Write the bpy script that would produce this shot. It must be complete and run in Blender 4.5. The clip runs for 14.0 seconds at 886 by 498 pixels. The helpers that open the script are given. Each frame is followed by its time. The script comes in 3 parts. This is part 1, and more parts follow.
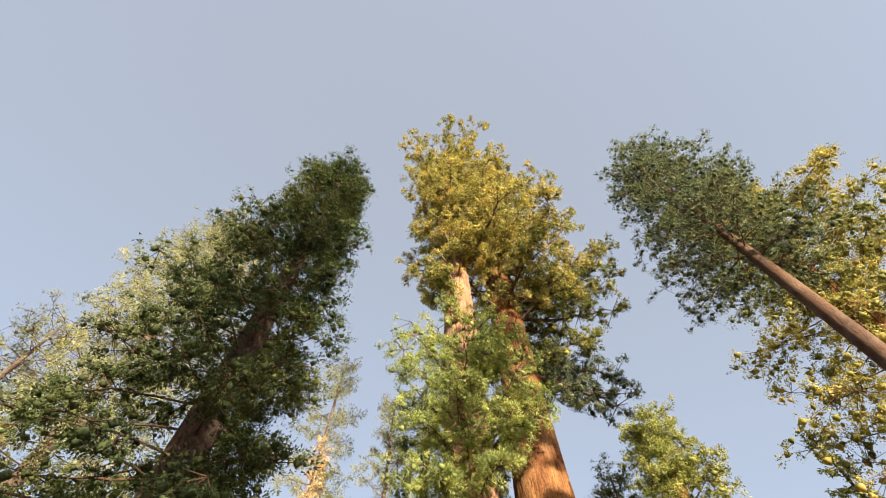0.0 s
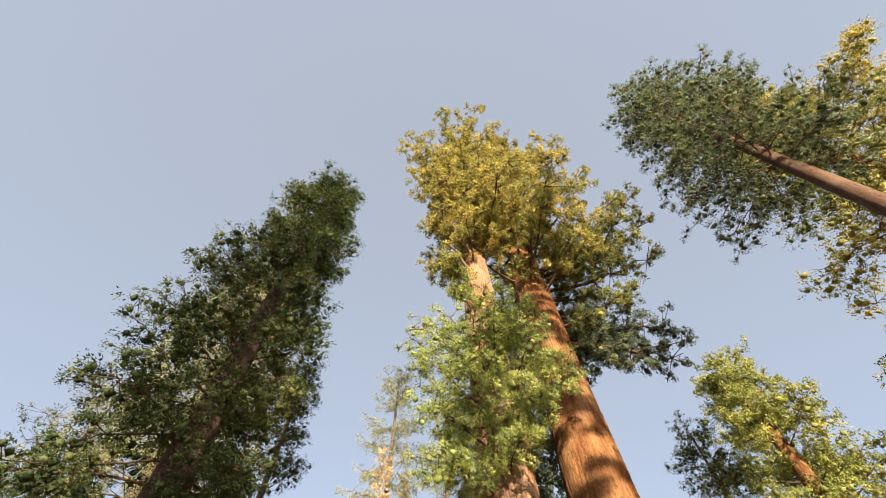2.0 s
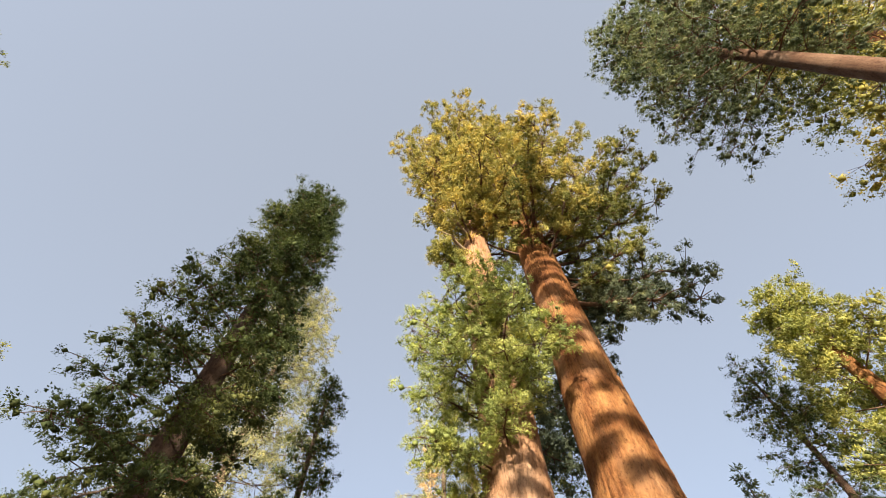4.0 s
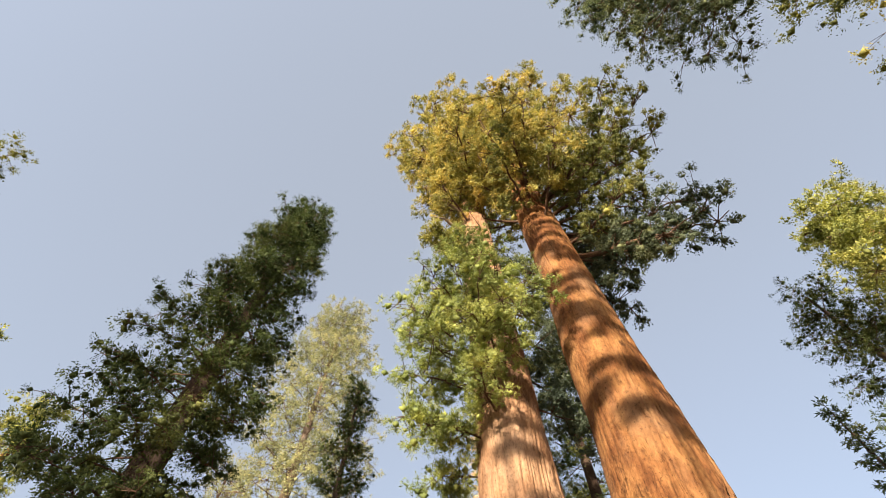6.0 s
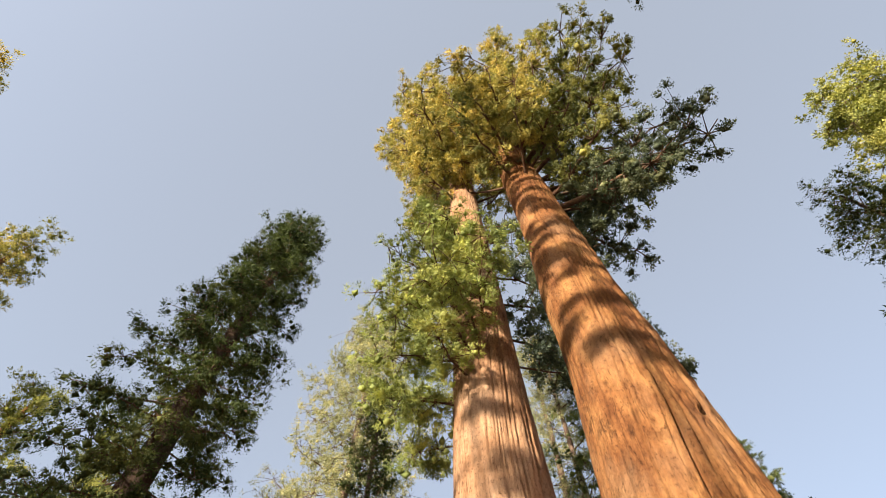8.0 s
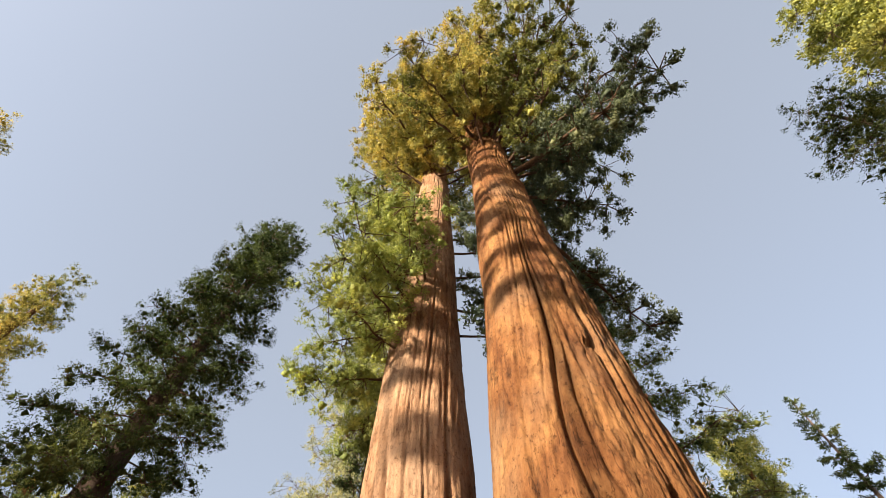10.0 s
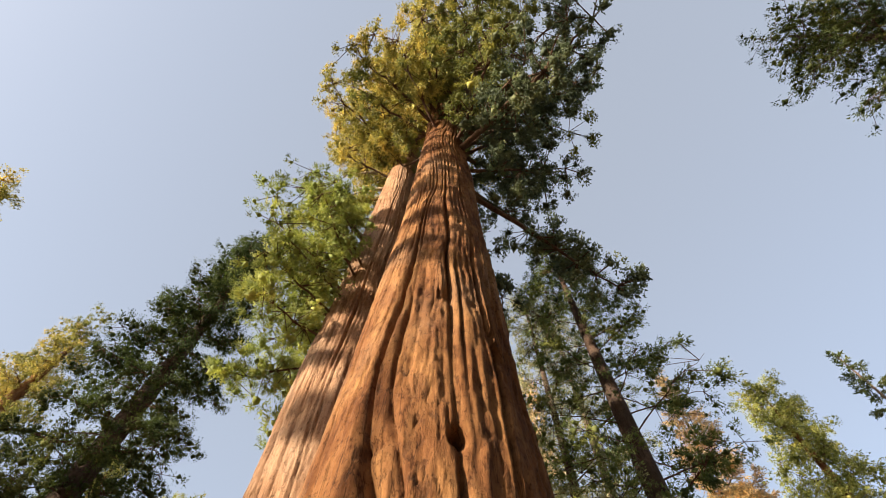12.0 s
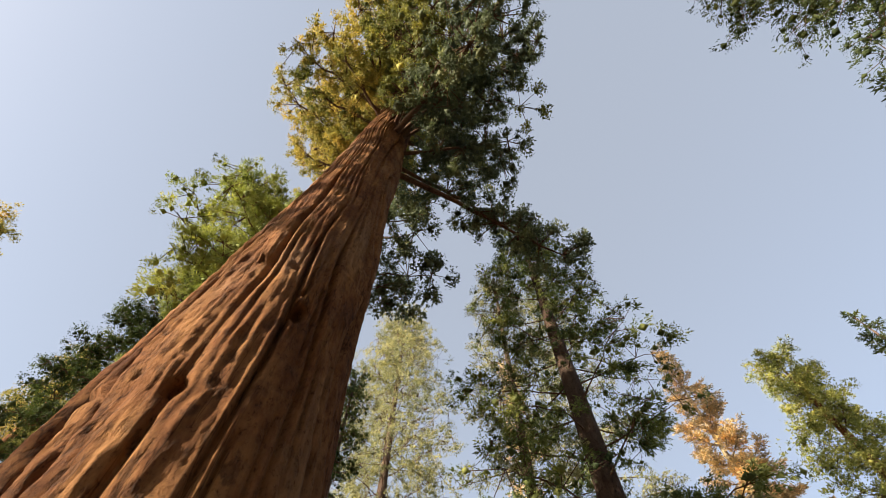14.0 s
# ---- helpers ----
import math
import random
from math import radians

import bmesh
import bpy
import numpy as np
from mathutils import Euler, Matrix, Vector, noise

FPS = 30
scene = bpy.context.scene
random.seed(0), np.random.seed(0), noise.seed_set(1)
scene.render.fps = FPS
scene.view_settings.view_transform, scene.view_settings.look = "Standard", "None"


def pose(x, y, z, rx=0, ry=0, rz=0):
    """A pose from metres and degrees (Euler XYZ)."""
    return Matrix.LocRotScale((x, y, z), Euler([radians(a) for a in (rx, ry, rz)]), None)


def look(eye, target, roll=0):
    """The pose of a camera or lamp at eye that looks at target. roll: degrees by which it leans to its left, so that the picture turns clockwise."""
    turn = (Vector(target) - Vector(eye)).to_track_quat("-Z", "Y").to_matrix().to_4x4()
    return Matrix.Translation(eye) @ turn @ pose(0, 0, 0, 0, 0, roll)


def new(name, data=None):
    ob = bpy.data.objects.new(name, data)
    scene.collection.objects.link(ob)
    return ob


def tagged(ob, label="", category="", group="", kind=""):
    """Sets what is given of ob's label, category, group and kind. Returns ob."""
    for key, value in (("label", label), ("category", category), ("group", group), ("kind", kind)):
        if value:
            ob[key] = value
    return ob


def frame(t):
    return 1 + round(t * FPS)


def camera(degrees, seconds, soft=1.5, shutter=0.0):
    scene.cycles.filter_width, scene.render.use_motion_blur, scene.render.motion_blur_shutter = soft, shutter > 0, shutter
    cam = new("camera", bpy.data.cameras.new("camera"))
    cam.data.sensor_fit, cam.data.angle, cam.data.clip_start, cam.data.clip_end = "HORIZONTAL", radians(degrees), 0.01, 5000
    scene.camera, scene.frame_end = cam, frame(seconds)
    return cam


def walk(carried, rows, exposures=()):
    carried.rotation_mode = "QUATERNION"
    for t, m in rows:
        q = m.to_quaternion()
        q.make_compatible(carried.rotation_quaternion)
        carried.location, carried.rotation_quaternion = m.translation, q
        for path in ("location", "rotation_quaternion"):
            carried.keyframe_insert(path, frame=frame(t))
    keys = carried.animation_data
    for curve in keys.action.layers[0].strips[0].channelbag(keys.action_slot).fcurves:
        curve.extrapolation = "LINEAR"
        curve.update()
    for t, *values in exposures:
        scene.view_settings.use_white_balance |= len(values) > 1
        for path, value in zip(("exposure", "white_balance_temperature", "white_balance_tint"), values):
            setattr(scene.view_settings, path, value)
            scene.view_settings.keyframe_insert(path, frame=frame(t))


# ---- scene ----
cam = camera(91.1, 14.0, soft=0.9)
METRES, EYE, TILT, LEAN, TURN = 42.0, 1.7, 61.9, 0.1, 0.0
ROWS = [
    (0.0, 0.0, 0.0, 0.0, 0.0, 0.0, -0.0),
    (0.5, 0.0265, 0.0038, -0.0069, 1.77, 0.1, 3.49),
    (1.0, 0.0547, 0.0099, -0.0165, 3.53, 0.33, 6.92),
    (1.5, 0.0844, 0.0175, -0.0285, 5.36, 0.67, 10.32),
    (2.0, 0.1142, 0.0267, -0.0433, 7.22, 1.1, 13.67),
    (4.5, 0.2518, 0.0844, -0.1499, 16.7, 4.86, 28.77),
    (5.0, 0.2736, 0.099, -0.1773, 18.97, 6.07, 31.66),
    (5.5, 0.2936, 0.1143, -0.2061, 21.61, 7.58, 34.63),
    (6.0, 0.3114, 0.1301, -0.2352, 24.53, 9.33, 37.64),
    (6.5, 0.3266, 0.146, -0.265, 27.59, 11.3, 40.6),
    (7.0, 0.3387, 0.1623, -0.2957, 30.72, 13.49, 43.42),
    (7.5, 0.3483, 0.1793, -0.3261, 33.76, 15.68, 45.97),
    (8.0, 0.3563, 0.1972, -0.3563, 36.76, 17.88, 48.22),
    (10.5, 0.3885, 0.2818, -0.5199, 51.7, 29.98, 55.15),
    (11.0, 0.3918, 0.2983, -0.5509, 55.21, 32.9, 56.3),
    (11.5, 0.394, 0.3147, -0.5817, 58.74, 35.89, 57.3),
    (12.0, 0.3951, 0.3312, -0.6122, 62.18, 38.82, 58.15),
    (12.5, 0.3953, 0.3474, -0.643, 65.45, 41.62, 58.83),
    (13.0, 0.3945, 0.3636, -0.6738, 68.22, 44.01, 59.37),
    (13.5, 0.3919, 0.3798, -0.7043, 70.63, 46.13, 59.82),
    (14.0, 0.3885, 0.3958, -0.735, 73.18, 48.37, 60.22),
]
walk(cam, [(t, pose(0, 0, EYE, TILT, LEAN, TURN) @ pose(METRES * x, METRES * y, METRES * z, 90 + pitch, roll, yaw)) for t, x, y, z, yaw, pitch, roll in ROWS], exposures=[(0.0, 0.4), (14.0, 0.4)])

# ---- light ----
SUN_AZ, SUN_EL = radians(-70), radians(18)
world = bpy.data.worlds.new("sky")
scene.world = world
world.use_nodes = True
wn, wl = world.node_tree.nodes, world.node_tree.links
wn.clear()
sky = wn.new("ShaderNodeTexSky")
sky.sky_type = "NISHITA"
sky.sun_disc = False
sky.sun_elevation = SUN_EL
sky.sun_rotation = radians(90) - SUN_AZ
sky.altitude = 1800
sky.air_density, sky.dust_density, sky.ozone_density = 1.0, 10.0, 1.0
back = wn.new("ShaderNodeBackground")
back.inputs["Strength"].default_value = 0.165
haze = wn.new("ShaderNodeMix")
haze.data_type = "RGBA"
haze.inputs[0].default_value = 0.38
haze.inputs[7].default_value = (4.72, 4.96, 5.38, 1)
wout = wn.new("ShaderNodeOutputWorld")
wl.new(sky.outputs[0], haze.inputs[6])
wl.new(haze.outputs[2], back.inputs["Color"])
wl.new(back.outputs[0], wout.inputs["Surface"])

sun = bpy.data.lights.new("sun", "SUN")
sun.energy, sun.angle, sun.color = 12.0, radians(0.6), (1.0, 0.87, 0.68)
sun_ob = new("sun", sun)
to_sun = Vector((math.cos(SUN_AZ) * math.cos(SUN_EL), math.sin(SUN_AZ) * math.cos(SUN_EL), math.sin(SUN_EL)))
sun_ob.matrix_world = look(to_sun * 300, (0, 0, 0))


# ---- materials ----
def material(name):
    m = bpy.data.materials.new(name)
    m.use_nodes = True
    m.node_tree.nodes.clear()
    return m, m.node_tree.nodes, m.node_tree.links


def ramp(nodes, links, source, stops):
    r = nodes.new("ShaderNodeValToRGB")
    while len(r.color_ramp.elements) < len(stops):
        r.color_ramp.elements.new(0.5)
    for e, (pos, col) in zip(r.color_ramp.elements, stops):
        e.position, e.color = pos, (*col, 1)
    links.new(source, r.inputs[0])
    return r.outputs[0]


def mixed(nodes, links, kind, fac, a, b):
    m = nodes.new("ShaderNodeMix")
    m.data_type, m.blend_type = "RGBA", kind
    for sock, v in ((m.inputs[0], fac), (m.inputs[6], a), (m.inputs[7], b)):
        if isinstance(v, (int, float)):
            sock.default_value = v
        elif isinstance(v, tuple):
            sock.default_value = (*v, 1)
        else:
            links.new(v, sock)
    return m.outputs[2]


def noise_of(nodes, links, vector, scale, detail=4.0, rough=0.6):
    n = nodes.new("ShaderNodeTexNoise")
    n.inputs["Scale"].default_value, n.inputs["Detail"].default_value, n.inputs["Roughness"].default_value = scale, detail, rough
    links.new(vector, n.inputs["Vector"])
    return n.outputs["Fac"]


def stretched(nodes, links, sx, sy, sz):
    tc = nodes.new("ShaderNodeTexCoord")
    mp = nodes.new("ShaderNodeMapping")
    mp.inputs["Scale"].default_value = (sx, sy, sz)
    links.new(tc.outputs["Object"], mp.inputs["Vector"])
    return mp.outputs["Vector"]


def bark(name, dark, mid, light, grey, fibre=1.0, stain=0.0):
    m, n, l = material(name)
    fine = noise_of(n, l, stretched(n, l, 6 * fibre, 6 * fibre, 0.7 * fibre), 1.0, 7, 0.7)
    patch = noise_of(n, l, stretched(n, l, 0.5, 0.5, 0.2), 1.0, 5, 0.6)
    mottle = noise_of(n, l, stretched(n, l, 7 * fibre, 7 * fibre, 5 * fibre), 1.0, 8, 0.78)
    warm = noise_of(n, l, stretched(n, l, 0.9, 0.9, 0.45), 1.0, 6, 0.68)
    crack = noise_of(n, l, stretched(n, l, 1.7 * fibre, 1.7 * fibre, 0.14 * fibre), 1.0, 4, 0.6)
    flake = noise_of(n, l, stretched(n, l, 2.6 * fibre, 2.6 * fibre, 1.5 * fibre), 1.0, 5, 0.62)
    base = ramp(n, l, warm, ((0.3, dark), (0.47, mid), (0.7, light)))
    base = mixed(n, l, "MIX", ramp(n, l, patch, ((0.5, (0, 0, 0)), (0.68, (0.55, 0.55, 0.55)))), base, grey)
    base = mixed(n, l, "MULTIPLY", 0.9, base, ramp(n, l, fine, ((0.28, (0.74, 0.7, 0.68)), (0.5, (1, 1, 1)), (0.7, (1.1, 1.09, 1.06)))))
    base = mixed(n, l, "MULTIPLY", 0.85, base, ramp(n, l, mottle, ((0.36, (0.3, 0.24, 0.2)), (0.45, (0.92, 0.91, 0.9)), (0.7, (1.2, 1.18, 1.12)))))
    base = mixed(n, l, "MULTIPLY", ramp(n, l, patch, ((0.4, (0.85, 0.85, 0.85)), (0.56, (0.12, 0.12, 0.12)))), base, ramp(n, l, crack, ((0.0, (1, 1, 1)), (0.486, (1, 1, 1)), (0.5, (0.3, 0.26, 0.24)), (0.514, (1, 1, 1)))))
    if stain:
        # old pitch and char in the flaked spots
        where = mixed(n, l, "MULTIPLY", 1.0, ramp(n, l, flake, ((0.4, (1, 1, 1)), (0.455, (0, 0, 0)))), ramp(n, l, patch, ((0.38, (1, 1, 1)), (0.52, (0.15, 0.15, 0.15)))))
        base = mixed(n, l, "MIX", mixed(n, l, "MULTIPLY", 1.0, where, (stain, stain, stain)), base, (0.03, 0.014, 0.008))
    b = n.new("ShaderNodeBsdfPrincipled")
    b.inputs["Roughness"].default_value = 0.92
    b.inputs["Specular IOR Level"].default_value = 0.15
    l.new(base, b.inputs["Base Color"])
    grain = noise_of(n, l, stretched(n, l, 15 * fibre, 15 * fibre, 8 * fibre), 1.0, 6, 0.75)
    coarse = n.new("ShaderNodeBump")
    coarse.inputs["Strength"].default_value, coarse.inputs["Distance"].default_value = 0.8, 0.09 / fibre
    l.new(ramp(n, l, flake, ((0.32, (0, 0, 0)), (0.44, (0.75, 0.75, 0.75)), (0.7, (1, 1, 1)))), coarse.inputs["Height"])
    bump = n.new("ShaderNodeBump")
    bump.inputs["Strength"].default_value, bump.inputs["Distance"].default_value = 1.0, 0.11
    l.new(mixed(n, l, "MIX", 0.5, mixed(n, l, "MIX", 0.6, fine, mottle), grain), bump.inputs["Height"])
    l.new(coarse.outputs[0], bump.inputs["Normal"])
    l.new(bump.outputs[0], b.inputs["Normal"])
    out = n.new("ShaderNodeOutputMaterial")
    l.new(b.outputs[0], out.inputs["Surface"])
    return m


def leafage(name, deep, mid, bright, through_col, patchy=0.16):
    m, n, l = material(name)
    geo = n.new("ShaderNodeNewGeometry")
    wide = noise_of(n, l, stretched(n, l, patchy, patchy, patchy), 1.0, 4, 0.6)
    col = ramp(n, l, wide, ((0.32, deep), (0.5, mid), (0.68, bright)))
    vary = ramp(n, l, geo.outputs["Random Per Island"], ((0.0, (0.8, 0.82, 0.78)), (0.7, (1, 1, 1)), (1.0, (1.22, 1.17, 1.0))))
    col = mixed(n, l, "MULTIPLY", 1.0, col, vary)
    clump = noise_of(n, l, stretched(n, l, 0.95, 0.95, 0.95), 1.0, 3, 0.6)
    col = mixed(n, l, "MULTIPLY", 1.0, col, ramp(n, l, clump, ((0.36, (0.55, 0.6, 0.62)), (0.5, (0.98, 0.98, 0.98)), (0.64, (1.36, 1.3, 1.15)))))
    b = n.new("ShaderNodeBsdfPrincipled")
    b.inputs["Roughness"].default_value = 0.75
    b.inputs["Specular IOR Level"].default_value = 0.12
    l.new(col, b.inputs["Base Color"])
    tr = n.new("ShaderNodeBsdfTranslucent")
    l.new(mixed(n, l, "MULTIPLY", 1.0, col, tuple(0.74 * v for v in through_col)), tr.inputs["Color"])
    mix = n.new("ShaderNodeAddShader")
    l.new(b.outputs[0], mix.inputs[0])
    l.new(tr.outputs[0], mix.inputs[1])
    out = n.new("ShaderNodeOutputMaterial")
    l.new(mix.outputs[0], out.inputs["Surface"])
    return m


RED_BARK = bark("cinnamon bark", (0.075, 0.026, 0.01), (0.168, 0.07, 0.026), (0.31, 0.156, 0.061), (0.245, 0.147, 0.084), stain=0.45)
TAN_BARK = bark("pale tan bark", (0.17, 0.08, 0.04), (0.29, 0.16, 0.09), (0.41, 0.25, 0.155), (0.38, 0.265, 0.185))
LIMB_BARK = bark("limb bark", (0.06, 0.03, 0.018), (0.12, 0.066, 0.042), (0.19, 0.12, 0.08), (0.14, 0.11, 0.09), 1.6)
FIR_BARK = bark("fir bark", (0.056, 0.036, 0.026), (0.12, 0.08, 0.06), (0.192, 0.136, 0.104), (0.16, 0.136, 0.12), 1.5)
# fir bark again, with shade put into its colour
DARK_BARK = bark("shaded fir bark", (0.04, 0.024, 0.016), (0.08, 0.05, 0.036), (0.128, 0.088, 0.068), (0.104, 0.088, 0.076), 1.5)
PALE_BARK = bark("bleached bark", (0.176, 0.128, 0.08), (0.32, 0.248, 0.16), (0.44, 0.36, 0.24), (0.36, 0.32, 0.264), 1.5)

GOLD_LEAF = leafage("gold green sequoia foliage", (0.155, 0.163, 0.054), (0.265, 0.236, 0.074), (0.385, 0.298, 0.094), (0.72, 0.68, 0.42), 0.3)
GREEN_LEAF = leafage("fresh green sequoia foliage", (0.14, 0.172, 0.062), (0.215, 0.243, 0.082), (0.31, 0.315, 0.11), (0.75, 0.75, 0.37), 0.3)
# sequoia leaf with shade put into its colour, darker and bluer
SHADE_LEAF = leafage("shade-coloured sequoia foliage", (0.058, 0.073, 0.055), (0.082, 0.098, 0.066), (0.12, 0.126, 0.068), (0.7, 0.75, 0.5), 0.3)
# olive tone, also coloured in as half shade on the right giant sequoia
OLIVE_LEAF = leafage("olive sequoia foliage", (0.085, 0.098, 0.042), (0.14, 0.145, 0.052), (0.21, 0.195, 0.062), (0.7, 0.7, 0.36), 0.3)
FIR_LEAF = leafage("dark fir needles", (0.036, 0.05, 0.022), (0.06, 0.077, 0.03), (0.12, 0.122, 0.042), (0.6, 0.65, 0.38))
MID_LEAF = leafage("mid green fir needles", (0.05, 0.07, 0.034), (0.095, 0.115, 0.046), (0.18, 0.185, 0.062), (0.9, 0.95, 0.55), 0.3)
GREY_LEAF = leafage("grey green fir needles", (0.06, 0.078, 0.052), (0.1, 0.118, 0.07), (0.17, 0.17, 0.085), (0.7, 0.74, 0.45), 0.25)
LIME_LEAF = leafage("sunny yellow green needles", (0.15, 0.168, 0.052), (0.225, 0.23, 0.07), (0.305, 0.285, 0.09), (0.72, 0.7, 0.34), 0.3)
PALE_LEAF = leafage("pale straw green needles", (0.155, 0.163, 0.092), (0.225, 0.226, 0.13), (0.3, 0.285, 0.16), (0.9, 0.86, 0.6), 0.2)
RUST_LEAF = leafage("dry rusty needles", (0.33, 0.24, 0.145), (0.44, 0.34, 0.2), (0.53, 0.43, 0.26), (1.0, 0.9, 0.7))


def ground_material():
    m, n, l = material("forest floor")
    a = noise_of(n, l, stretched(n, l, 0.05, 0.05, 0.05), 1.0, 6, 0.6)
    f = noise_of(n, l, stretched(n, l, 3.0, 3.0, 3.0), 1.0, 8, 0.7)
    col = ramp(n, l, a, ((0.3, (0.085, 0.055, 0.035)), (0.55, (0.14, 0.09, 0.056)), (0.75, (0.08, 0.085, 0.035))))
    col = mixed(n, l, "MULTIPLY", 0.7, col, ramp(n, l, f, ((0.3, (0.45, 0.42, 0.4)), (0.7, (1.2, 1.15, 1.05)))))
    b = n.new("ShaderNodeBsdfPrincipled")
    b.inputs["Roughness"].default_value = 0.95
    l.new(col, b.inputs["Base Color"])
    bump = n.new("ShaderNodeBump")
    bump.inputs["Strength"].default_value, bump.inputs["Distance"].default_value = 0.8, 0.08
    l.new(f, bump.inputs["Height"])
    l.new(bump.outputs[0], b.inputs["Normal"])
    out = n.new("ShaderNodeOutputMaterial")
    l.new(b.outputs[0], out.inputs["Surface"])
    return m


# ---- ground ----
def ground_height(x, y):
    return 0.35 * math.sin(x * 0.07 + 1.3) * math.cos(y * 0.06) - 0.1


def build_ground():
    rings = [0, 2, 4, 7, 10, 14, 19, 25, 32, 40, 50, 62, 78, 100, 140, 200, 320, 550, 1000, 2200, 4000]
    n = 72
    verts, faces = [(8, 25, ground_height(8, 25))], []
    for r in rings[1:]:
        for k in range(n):
            a = 2 * math.pi * k / n
            x, y = 8 + r * math.cos(a), 25 + r * math.sin(a)
            verts.append((x, y, ground_height(x, y) if r < 400 else -0.1))
    for k in range(n):
        faces.append((0, 1 + k, 1 + (k + 1) % n))
    for i in range(len(rings) - 2):
        for k in range(n):
            p, q = 1 + i * n, 1 + (i + 1) * n
            faces.append((p + k, q + k, q + (k + 1) % n, p + (k + 1) % n))
    me = bpy.data.meshes.new("ground")
    me.from_pydata(verts, [], faces)
    me.polygons.foreach_set("use_smooth", [True] * len(faces))
    me.materials.append(ground_material())
    tagged(new("ground", me), "brown forest floor of needles and bare earth", "ground", kind="structure")


build_ground()


# ---- tree parts ----
def unit(v):
    return v / np.maximum(np.linalg.norm(v, axis=-1, keepdims=True), 1e-9)


def part(name, verts, faces, mat, parent, label="", smooth=True, kind=""):
    """One mesh object under a thing or a part; verts and faces as arrays, faces all of one size."""
    me = bpy.data.meshes.new(name)
    v, f = np.asarray(verts, np.float32), np.asarray(faces, np.int32)
    me.vertices.add(len(v))
    me.vertices.foreach_set("co", v.ravel())
    k = f.shape[1]
    me.loops.add(f.size)
    me.loops.foreach_set("vertex_index", f.ravel())
    me.polygons.add(len(f))
    me.polygons.foreach_set("loop_start", np.arange(0, f.size, k, dtype=np.int32))
    if smooth:
        me.polygons.foreach_set("use_smooth", np.ones(len(f), bool))
    me.update(calc_edges=True)
    me.materials.append(mat)
    ob = new(name, me)
    ob.parent = parent
    if label:
        ob["label"] = label
    if kind:
        ob["kind"] = kind
    return ob


def tube(points, radii, sides=7):
    """A tapered tube along points, closed at its tip."""
    p = np.asarray(points, float)
    t = unit(np.gradient(p, axis=0))
    ref = np.array([0.3, 0.2, 1.0]) if abs(t[0][2]) < 0.8 else np.array([1.0, 0.1, 0.0])
    a = unit(np.cross(t, ref))
    b = np.cross(t, a)
    ang = np.linspace(0, 2 * np.pi, sides, endpoint=False)
    ring = p[:, None] + np.asarray(radii)[:, None, None] * (np.cos(ang)[None, :, None] * a[:, None] + np.sin(ang)[None, :, None] * b[:, None])
    v = ring.reshape(-1, 3)
    i, k = np.meshgrid(np.arange(len(p) - 1), np.arange(sides), indexing="ij")
    k2 = (k + 1) % sides
    f = np.stack([i * sides + k, i * sides + k2, (i + 1) * sides + k2, (i + 1) * sides + k], -1).reshape(-1, 4)
    return v, f


def joined(meshes):
    vs, fs, o = [], [], 0
    for v, f in meshes:
        vs.append(v)
        fs.append(f + o)
        o += len(v)
    return np.concatenate(vs), np.concatenate(fs)


def blades(rng, base, heading, length, width, face=None):
    """Small flat sprays, a triangle each, from base along heading; face: the way their flat side looks."""
    h = unit(heading)
    f = unit(rng.normal(size=h.shape)) if face is None else face
    w = unit(np.cross(h, f)) * (np.asarray(width) * 0.5)[:, None]
    root = base + h * (np.asarray(length) * 0.2)[:, None]
    v = np.stack([root - w, root + w, base + h * np.asarray(length)[:, None]], 1).reshape(-1, 3)
    return v, np.arange(len(v)).reshape(-1, 3)


def hearts(rng, centres, radii):
    """The dense heart of each puff: a small uneven eight-sided body."""
    n = len(centres)
    arms = np.array([(1, 0, 0), (0, 1, 0), (-1, 0, 0), (0, -1, 0), (0, 0, 1), (0, 0, -1)], float)
    spin = rng.uniform(0, 6.28, n)
    c, q = np.cos(spin)[:, None], np.sin(spin)[:, None]
    v = np.stack([arms[None, :, 0] * c - arms[None, :, 1] * q, arms[None, :, 0] * q + arms[None, :, 1] * c, np.repeat(arms[None, :, 2], n, 0)], -1)
    v = centres[:, None] + v * rng.uniform(0.5, 1.4, (n, 6, 1)) * np.asarray(radii)[:, None, None]
    f = np.array([(0, 1, 4), (1, 2, 4), (2, 3, 4), (3, 0, 4), (1, 0, 5), (2, 1, 5), (3, 2, 5), (0, 3, 5)])
    return v.reshape(-1, 3), (f[None] + 6 * np.arange(n)[:, None, None]).reshape(-1, 3)


